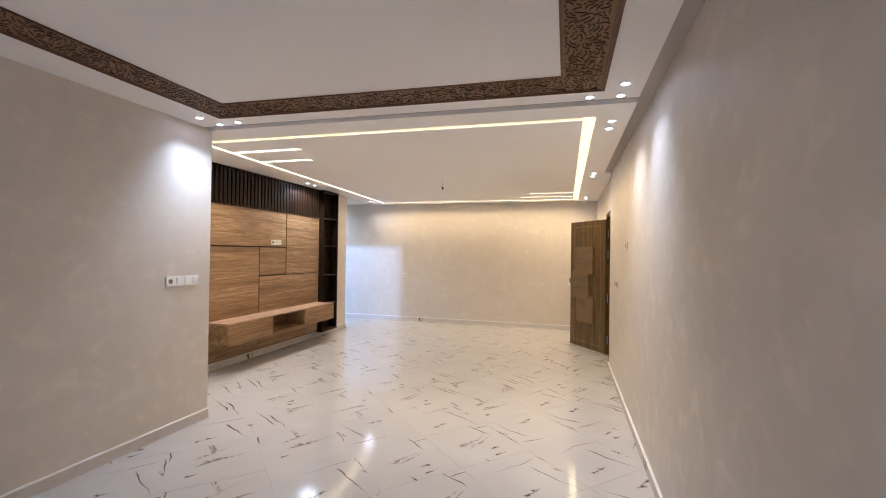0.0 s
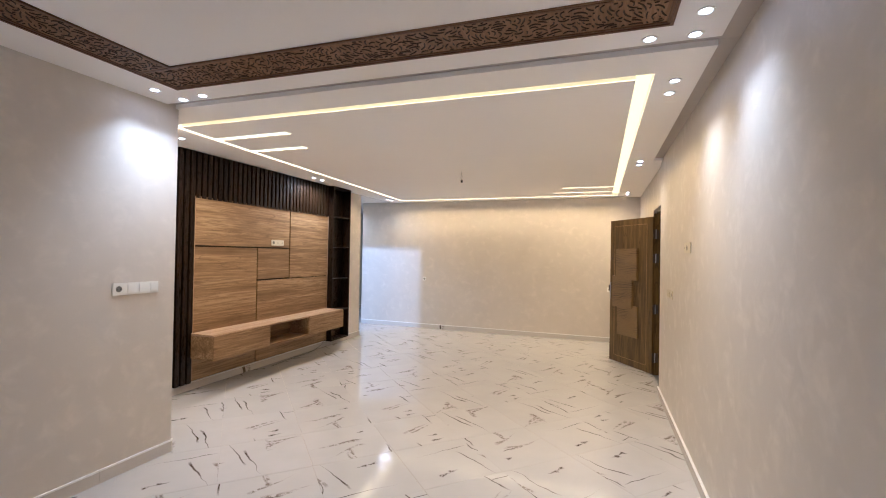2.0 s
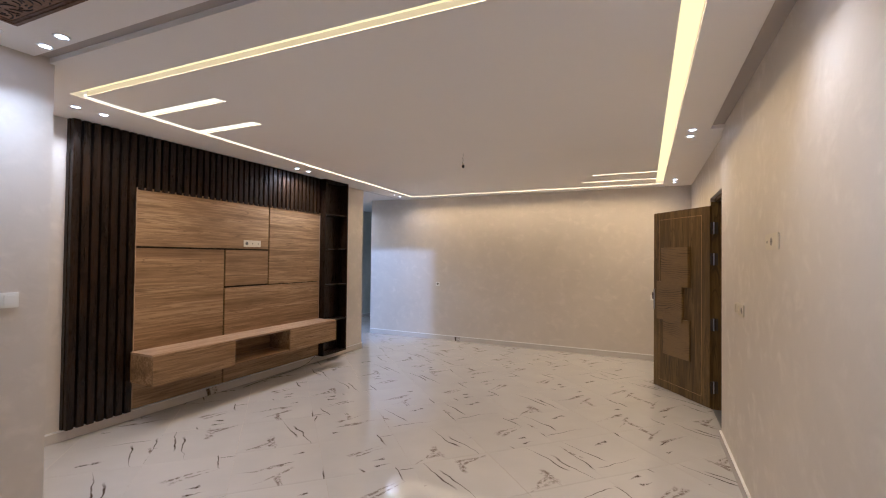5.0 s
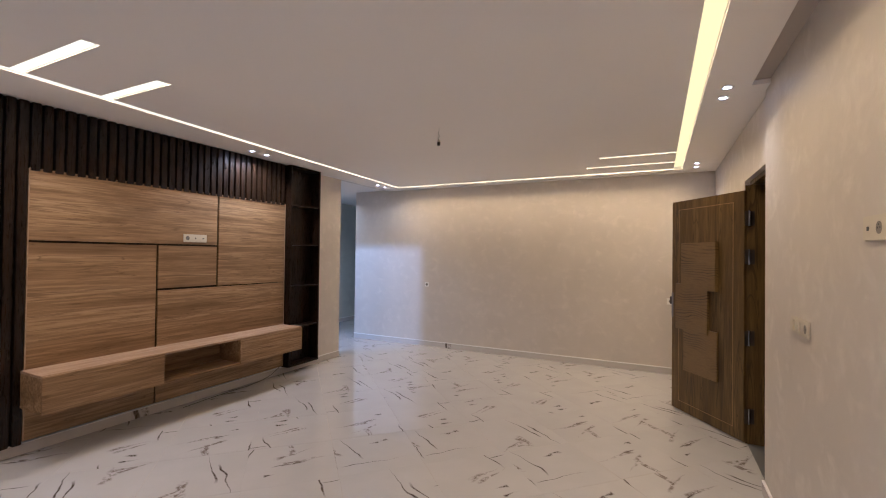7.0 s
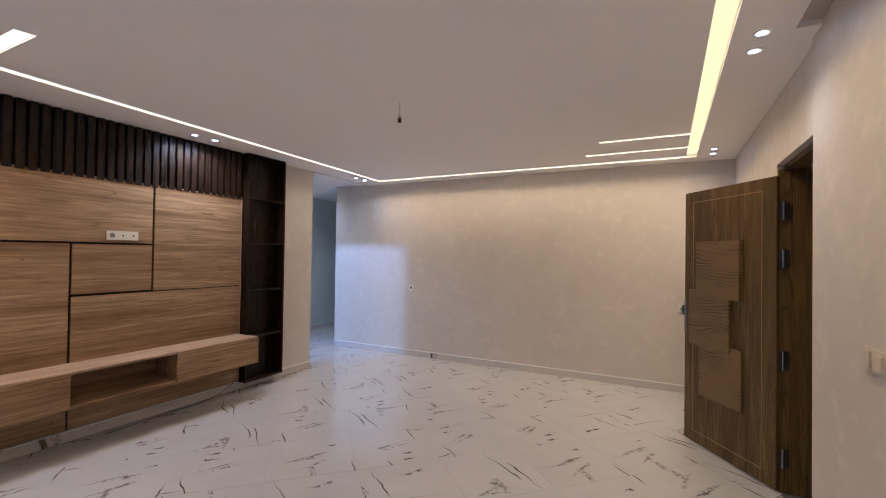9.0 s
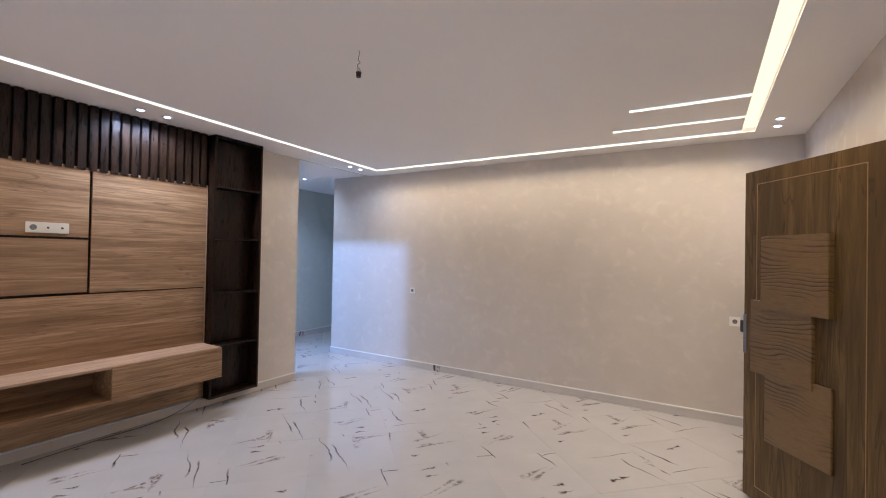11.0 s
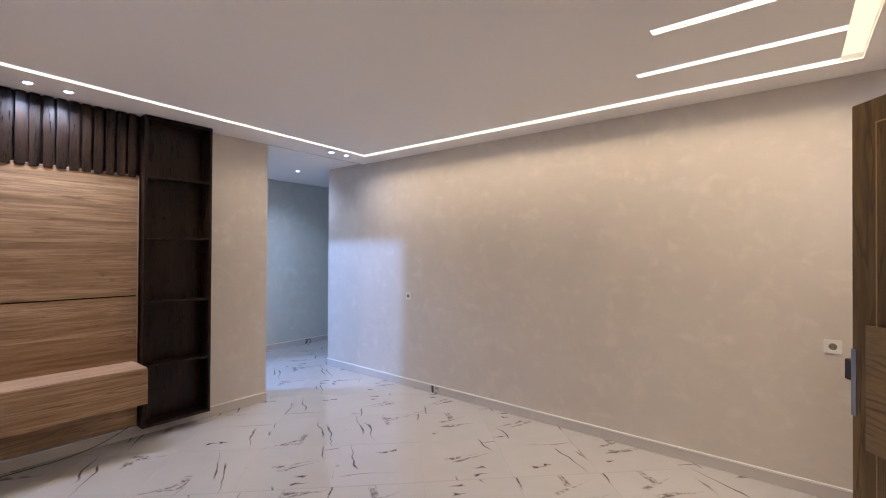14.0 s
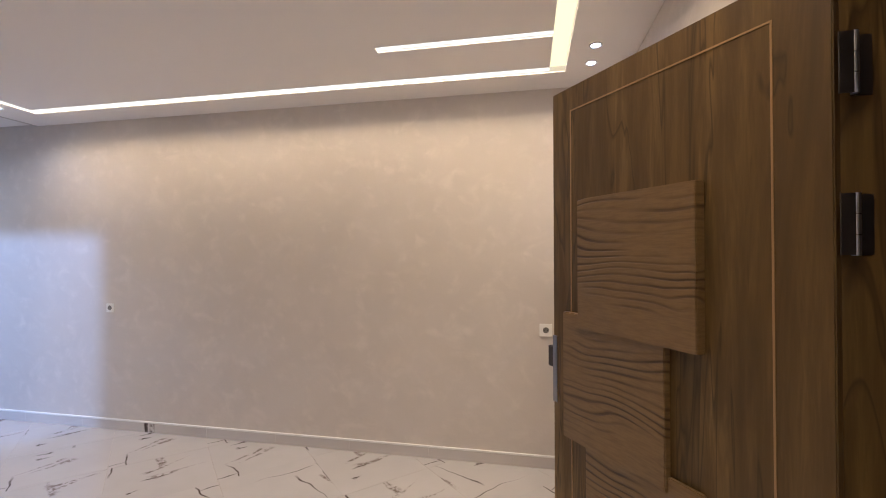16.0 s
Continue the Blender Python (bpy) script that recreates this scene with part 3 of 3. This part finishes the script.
def bookcase():
    root = thing("dark_bookcase_tower", "tall narrow open dark wenge shelving, empty", "bookcase")
    x0, x1, y0, y1, z0, z1 = XTV + 0.002, -4.015, 7.125, 7.655, 0.10, CEIL - 0.004
    t = 0.022
    part("back", box(x0, x0 + 0.008, y0 + t, y1 - t, z0 + t, z1 - t), DARKWOOD, root)
    for a in (y0, y1 - t):
        part("side", box(x0, x1, a, a + t, z0, z1, 0.0015), DARKWOOD, root)
    for z in (z0, z1 - t):
        part("cap", box(x0, x1 - 0.001, y0 + t, y1 - t, z, z + t, 0.0015), DARKWOOD, root)
    for z in (0.605, 1.125, 1.665, 2.170):
        part("shelf", box(x0 + 0.008, x1 - 0.004, y0 + t, y1 - t, z - 0.018, z, 0.0015), DARKWOOD, root)


bookcase()


# ---- entrance door ----
LEAF_A, LEAF_B = Vector((0.789, 7.452, 0)), Vector((0.273, 8.187, 0))
along = (LEAF_B - LEAF_A).normalized()
LEAF_M = Matrix.Translation(LEAF_A) @ Matrix.Rotation(math.atan2(along.y, along.x), 4, "Z")
# local x runs along the leaf from the hinges, local +y faces the room


def door_leaf():
    root = thing("entrance_door", "walnut entrance door standing wide open, with carved blocks", "door", LEAF_M)
    Lw, H = 0.897, 2.12
    part("leaf", box(0, Lw, -0.045, 0, 0.010, H, 0.003), DOORWOOD, root)
    for a, b, z0, z1 in ((0.112, 0.795, 2.028, 2.0325), (0.112, 0.795, 0.100, 0.1045), (0.112, 0.1165, 0.1045, 2.028), (0.7905, 0.795, 0.1045, 2.028)):
        part("inlay", box(a, b, 0, 0.0022, z0, z1), INLAY, root, "thin pale inlay line")
    for a, b, z0, z1, d in ((0.275, 0.722, 1.240, 1.692, 0.036), (0.380, 0.812, 0.832, 1.288, 0.026), (0.275, 0.708, 0.428, 0.876, 0.016)):
        part("carved_block", box(a, b, 0.0005, d, z0, z1, 0.003), BLOCK, root, "raised block with deep wavy grain")
    lock = part("lock_plate", box(Lw - 0.022, Lw + 0.002, -0.03, 0.003, 0.93, 1.185, 0.001), LOCKSTEEL, root, "steel lock plate")
    part("bolt", box(Lw + 0.002, Lw + 0.034, -0.030, 0.001, 1.060, 1.140, 0.003), BRONZE, lock, "dark steel latch bolt")
    return root


def block_material():
    m, t, b = mat("deep_grain_walnut", 0.42, 0.0, 0.5)
    v = coords(t, (2.6, 2.6, 4.0), jitter=23.0)
    w = noise_tex(t, v, 0.9, 1.5, 0.4, 0.5)
    tc = coords(t)
    sep = nd(t, "ShaderNodeSeparateXYZ")
    t.links.new(tc, sep.inputs[0])
    mul = nd(t, "ShaderNodeMath")
    mul.operation = "MULTIPLY_ADD"
    mul.inputs[1].default_value = 46.0
    t.links.new(w, mul.inputs[0])
    zed = nd(t, "ShaderNodeMath")
    zed.operation = "MULTIPLY"
    zed.inputs[1].default_value = 240.0
    t.links.new(sep.outputs[2], zed.inputs[0])
    t.links.new(zed.outputs[0], mul.inputs[2])
    sn = nd(t, "ShaderNodeMath")
    sn.operation = "SINE"
    t.links.new(mul.outputs[0], sn.inputs[0])
    half = nd(t, "ShaderNodeMath")
    half.operation = "MULTIPLY_ADD"
    half.inputs[1].default_value, half.inputs[2].default_value = 0.5, 0.5
    t.links.new(sn.outputs[0], half.inputs[0])
    fade = ramp(t, noise_tex(t, coords(t, (2, 2, 7), jitter=5.0), 1.2, 2.0), grey((0.42, 0.0), (0.64, 0.9)))
    dark_line = ramp(t, half.outputs[0], grey((0.04, 1.0), (0.25, 0.3), (0.6, 0.0)))
    depth = mix(t, 1.0, dark_line, fade, "MULTIPLY")
    line = mix(t, 1.0, (1.0, 1.0, 1.0), depth, "SUBTRACT")
    pores = noise_tex(t, coords(t, (6, 6, 60), jitter=9.0), 3.0, 4.0, 0.7)
    col = mix(t, line, (0.036, 0.017, 0.005), (0.212, 0.130, 0.042))
    col = mix(t, ramp(t, pores, grey((0.35, 0.5), (0.6, 0.0))), col, (0.12, 0.068, 0.021))
    t.links.new(col, b.inputs["Base Color"])
    bump(t, b, line, 0.6, 0.004)
    return m


BLOCK = block_material()
DOOR = door_leaf()


def door_frame():
    root = tagged(thing("door_frame", "dark walnut door frame lining the entrance opening", "door frame"), kind="structure")
    fx0, fx1 = 0.838, 0.945
    part("jamb", box(0.800, fx1, DOOR_Y1 - 0.035, DOOR_Y1 - 0.001, 0.0, DOOR_TOP - 0.036), DOORWOOD, root)
    part("jamb", box(fx0, fx1, DOOR_Y0 + 0.001, DOOR_Y0 + 0.035, 0.0, DOOR_TOP - 0.036), DOORWOOD, root)
    part("head", box(fx0, fx1, DOOR_Y0 + 0.001, DOOR_Y1 - 0.001, DOOR_TOP - 0.036, DOOR_TOP - 0.001), DOORWOOD, root)
    part("stop", box(fx1, fx1 + 0.05, DOOR_Y1 - 0.06, DOOR_Y1 - 0.001, 0.0, DOOR_TOP - 0.06), DOORWOOD, root)
    part("stop", box(fx1, fx1 + 0.05, DOOR_Y0 + 0.001, DOOR_Y0 + 0.06, 0.0, DOOR_TOP - 0.06), DOORWOOD, root)
    part("stop", box(fx1, fx1 + 0.05, DOOR_Y0 + 0.001, DOOR_Y1 - 0.001, DOOR_TOP - 0.06, DOOR_TOP - 0.001), DOORWOOD, root)


door_frame()


HINGE = (0.822, 7.445)


def hinge(z):
    m = pose(HINGE[0], HINGE[1], z)
    bm = box(0.004, 0.042, 0.016, 0.0205, -0.062, 0.062, 0.001)
    add_box(bm, -0.030, -0.004, -0.006, -0.002, -0.062, 0.062)
    root = part("hinge", bm, BRONZE, DOOR, "dark steel butt hinge")
    root.matrix_parent_inverse = LEAF_M.inverted()
    root.matrix_basis = m
    bm = bmesh.new()
    for i in range(3):
        add_tube(bm, (0, 0, -0.063 + i * 0.0425), (0, 0, -0.063 + i * 0.0425 + 0.0405), 0.0075)
    part("knuckle", bm, STEEL, root, "bright pin barrel")
    return root


for z in (1.885, 1.560, 0.880, 0.230):
    hinge(z)


# ---- skirting ----
def skirting(name, a, b, face, h=0.085, t=0.014, seg=0.62):
    """Tile skirting from a to b; face is the outward normal."""
    root = tagged(thing(name, "white veined porcelain skirting with a pale top edge", "skirting"), kind="structure")
    a, b, f = Vector((*a, 0)), Vector((*b, 0)), Vector((*face, 0))
    d = (b - a).normalized()
    L = (b - a).length
    root.matrix_world = Matrix.Translation(a) @ Matrix((((d.x, f.x, 0, 0)), ((d.y, f.y, 0, 0)), ((0, 0, 1, 0)), ((0, 0, 0, 1))))
    n = max(1, math.ceil(L / seg))
    for i in range(n):
        u0, u1 = i * seg, min(L, (i + 1) * seg)
        if u1 - u0 > 0.01:
            half = (u1 - u0) / 2
            bm = box(0.0006 - half, half - 0.0006, 0.0005, t, 0.001, h - 0.006)
            bmesh.ops.recalc_face_normals(bm, faces=bm.faces)
            part("tile", bm, SKIRT_VEINED if (i * 5 + 2) % 7 == 3 else SKIRT, root).location = (u0 + half, 0, 0)
    bm = box(0, L, 0.0005, t + 0.003, h - 0.006, h + 0.006, 0.002)
    bmesh.ops.recalc_face_normals(bm, faces=bm.faces)
    part("top_edge", bm, SKIRT_TOP, root)
    return root


skirting("skirting_north", (-4.89, YFAR), (XR2, YFAR), (0, -1))
skirting("skirting_east", (XR, YB), (XR, YCORNER), (-1, 0))
skirting("skirting_door", (XR2, DOOR_Y1 + 0.01), (XR2, YFAR - 0.02), (-1, 0))
skirting("skirting_west", (XL, YB), (XL, YNICHE), (1, 0))
skirting("skirting_television", (XTV, YNICHE + 0.02), (XTV, YPIER), (1, 0))
skirting("skirting_return", (XTV + 0.02, YNICHE), (XL, YNICHE), (0, 1))
skirting("skirting_hall", (XHALL, YPIER), (XHALL, 12.6), (1, 0))


# ---- switches and sockets ----
def plate(name, label, cells, m, material=PLASTIC, cell=0.082, height=0.085):
    """A row of switch modules; local x along the wall, local -y out of it, z up."""
    root = thing(name, label, "switch plate" if "switch" in name else "socket", m)
    w = cell * len(cells)
    part("plate", box(-w / 2, w / 2, -0.009, -0.0005, -height / 2, height / 2, 0.003), material, root)
    for i, kind in enumerate(cells):
        cx = -w / 2 + cell * (i + 0.5)
        if kind == "socket":
            bm = bmesh.new()
            # flat disc in place of a recess; its dark colour is the shade
            add_tube(bm, (cx, -0.006, 0), (cx, -0.0098, 0), 0.021, 20)
            well = part("socket_well", bm, WELL_SHADE, root, "round socket well, a disc with its recess shade painted dark")
            bm = bmesh.new()
            for s in (-1, 1):
                add_tube(bm, (cx + s * 0.0095, -0.008, 0), (cx + s * 0.0095, -0.0104, 0), 0.0036, 10)
            add_tube(bm, (cx, -0.008, 0.010), (cx, -0.0104, 0.010), 0.003, 10)
            part("pin_hole", bm, HOLE, well, "dark pin holes")
        elif kind == "rocker":
            part("rocker", box(cx - 0.027, cx + 0.027, -0.017, -0.009, -0.029, 0.029, 0.003), material, root)
        elif kind == "jack":
            part("jack", box(cx - 0.007, cx + 0.007, -0.0105, -0.009, -0.007, 0.007, 0.001), HOLE, root, "dark connector jack")
    return root


def on_wall(x, y, z, face):
    return pose(x, y, z, 0, 0, {"-x": -90, "+x": 90, "-y": 0}[face])


plate("switch_row", "white plate with a socket and three rocker switches", ("socket", "rocker", "rocker", "rocker"), on_wall(XL, 3.20, 1.287, "+x"))
plate("socket_row", "cream plate with a socket and two jacks on the oak board", ("socket", "jack", "jack"), on_wall(PX, 5.917, 1.683, "+x"), CREAM, 0.083, 0.078)
plate("switch_row", "cream plate with rocker switches and a socket by the door", ("rocker", "rocker", "socket"), on_wall(XR, 5.775, 1.212, "-x"), CREAM, 0.1, 0.082)
plate("socket", "single white socket plate low on the plaster wall", ("socket",), on_wall(-3.375, YFAR, 1.04, "-y"), PLASTIC, 0.076, 0.076)
plate("socket", "single white socket plate beside the open door", ("socket",), on_wall(0.295, YFAR, 0.965, "-y"), PLASTIC, 0.088, 0.088)
plate("socket_row", "pale wall plate with a jack and a socket", ("jack", "socket", "blank"), on_wall(XR, 4.905, 1.652, "-x"), CREAM, 0.082, 0.085)


# ---- wires ----
def wire(name, pts, r, material, parent=None):
    cu = bpy.data.curves.new(name, "CURVE")
    cu.dimensions, cu.bevel_depth, cu.bevel_resolution = "3D", r, 3
    sp = cu.splines.new("NURBS")
    sp.points.add(len(pts) - 1)
    for p, c in zip(sp.points, pts):
        p.co = (*c, 1)
    sp.use_endpoint_u, sp.order_u = True, 3
    tmp = bpy.data.objects.new(name, cu)
    me = bpy.data.meshes.new_from_object(tmp)
    bpy.data.objects.remove(tmp)
    me.materials.clear()
    me.materials.append(material)
    ob = new(name, me)
    ob.parent = parent
    return ob


pend = thing("bare_lamp_holder", "bare bulb holder hanging on a short ceiling wire", "lamp holder", pose(-1.61, 6.48, CEIL))
wire("wire", [(0, 0, 0.002), (0.004, 0, -0.02), (-0.012, 0.004, -0.05), (0.014, 0, -0.07), (-0.014, 0.002, -0.078), (-0.010, 0, -0.088), (0.0, 0, -0.10)], 0.0016, CABLE, pend)
bm = bmesh.new()
add_tube(bm, (0, 0, -0.098), (0, 0, -0.122), 0.007, 12, 0.014)
part("collar", bm, CREAM, pend, "grey tapered collar")
bm = bmesh.new()
add_tube(bm, (0, 0, -0.122), (0, 0, -0.127), 0.015, 14)
add_tube(bm, (0, 0, -0.127), (0, 0, -0.150), 0.014, 14, 0.013)
part("holder", bm, HOLE, pend, "black bulb holder")

tagged(wire("loose_cable", [(-4.11, 7.10, 0.135), (-4.08, 7.0, 0.10), (-4.06, 6.85, 0.05), (-4.08, 6.65, 0.012), (-4.10, 6.40, 0.006), (-4.09, 6.1, 0.006), (-4.06, 5.8, 0.006)], 0.0026, CABLE),
       "thin black cable lying along the skirting under the bench", "cable")

# ---- floor ----
floor = setting("floor", box(XHALL - 0.2, XR2 + 0.02, YB - 0.2, 12.7, -0.12, -0.0015), GROUT, "polished white veined porcelain floor laid on the diagonal", "floor")
P = 0.622
U0, V0 = 3.185, 5.165


def clip_poly(pts, axis, value, keep_above):
    out = []
    for i, a in enumerate(pts):
        b = pts[(i + 1) % len(pts)]
        ina, inb = ((a[axis] >= value) == keep_above), ((b[axis] >= value) == keep_above)
        if ina:
            out.append(a)
        if ina != inb:
            k = (value - a[axis]) / (b[axis] - a[axis])
            out.append(tuple(a[j] + k * (b[j] - a[j]) for j in (0, 1)))
    return out


def tile_mesh(pts, c, material):
    bm = bmesh.new()
    lo = [bm.verts.new((x - c[0], y - c[1], -0.001)) for x, y in pts]
    mid = [bm.verts.new((x - c[0], y - c[1], -0.0004)) for x, y in pts]
    hi = [bm.verts.new(((x - c[0]) * 0.9985, (y - c[1]) * 0.9985, 0.0)) for x, y in pts]
    n = len(pts)
    bm.faces.new(hi)
    for i in range(n):
        j = (i + 1) % n
        bm.faces.new((lo[i], lo[j], mid[j], mid[i]))
        bm.faces.new((mid[i], mid[j], hi[j], hi[i]))
    bmesh.ops.recalc_face_normals(bm, faces=bm.faces)
    return mesh_of(bm, "tile", material)


def lay_tiles():
    s = math.sqrt(0.5)
    h = P - 0.0028
    near = [(XTV, XR2 + 0.018, YB, YFAR)]
    hall = [(XHALL, -4.89, YPIER, 12.6), (-4.89, XTV, YPIER, YFAR)]
    full = {}
    rng = random.Random(8)
    for zone, boxes in (("room", near), ("hall", hall)):
        for bx0, bx1, by0, by1 in boxes:
            for i in range(-22, 24):
                for j in range(-22, 40):
                    u0, v0 = U0 + i * P, V0 + j * P
                    cx, cy = (u0 + P / 2 - v0 - P / 2) * s, (u0 + P / 2 + v0 + P / 2) * s
                    if not (bx0 - 0.5 < cx < bx1 + 0.5 and by0 - 0.5 < cy < by1 + 0.5):
                        continue
                    pts = [((u - v) * s, (u + v) * s) for u, v in ((u0, v0), (u0 + h, v0), (u0 + h, v0 + h), (u0, v0 + h))]
                    print_of = rng.choice(TILES)
                    inside = all(bx0 < x < bx1 and by0 < y < by1 for x, y in pts)
                    if not inside:
                        for axis, value, above in ((0, bx0, True), (0, bx1, False), (1, by0, True), (1, by1, False)):
                            pts = clip_poly(pts, axis, value, above)
                            if len(pts) < 3:
                                break
                        if len(pts) < 3:
                            continue
                        me = tile_mesh(pts, (cx, cy), print_of)
                    else:
                        if print_of not in full:
                            full[print_of] = tile_mesh(pts, (cx, cy), print_of)
                        me = full[print_of]
                    ob = new("tile", me)
                    ob.location = (cx, cy, 0)
                    if inside:
                        ob.rotation_euler[2] = rng.choice((0, 2)) * math.pi / 2
                    ob.parent = floor


lay_tiles()
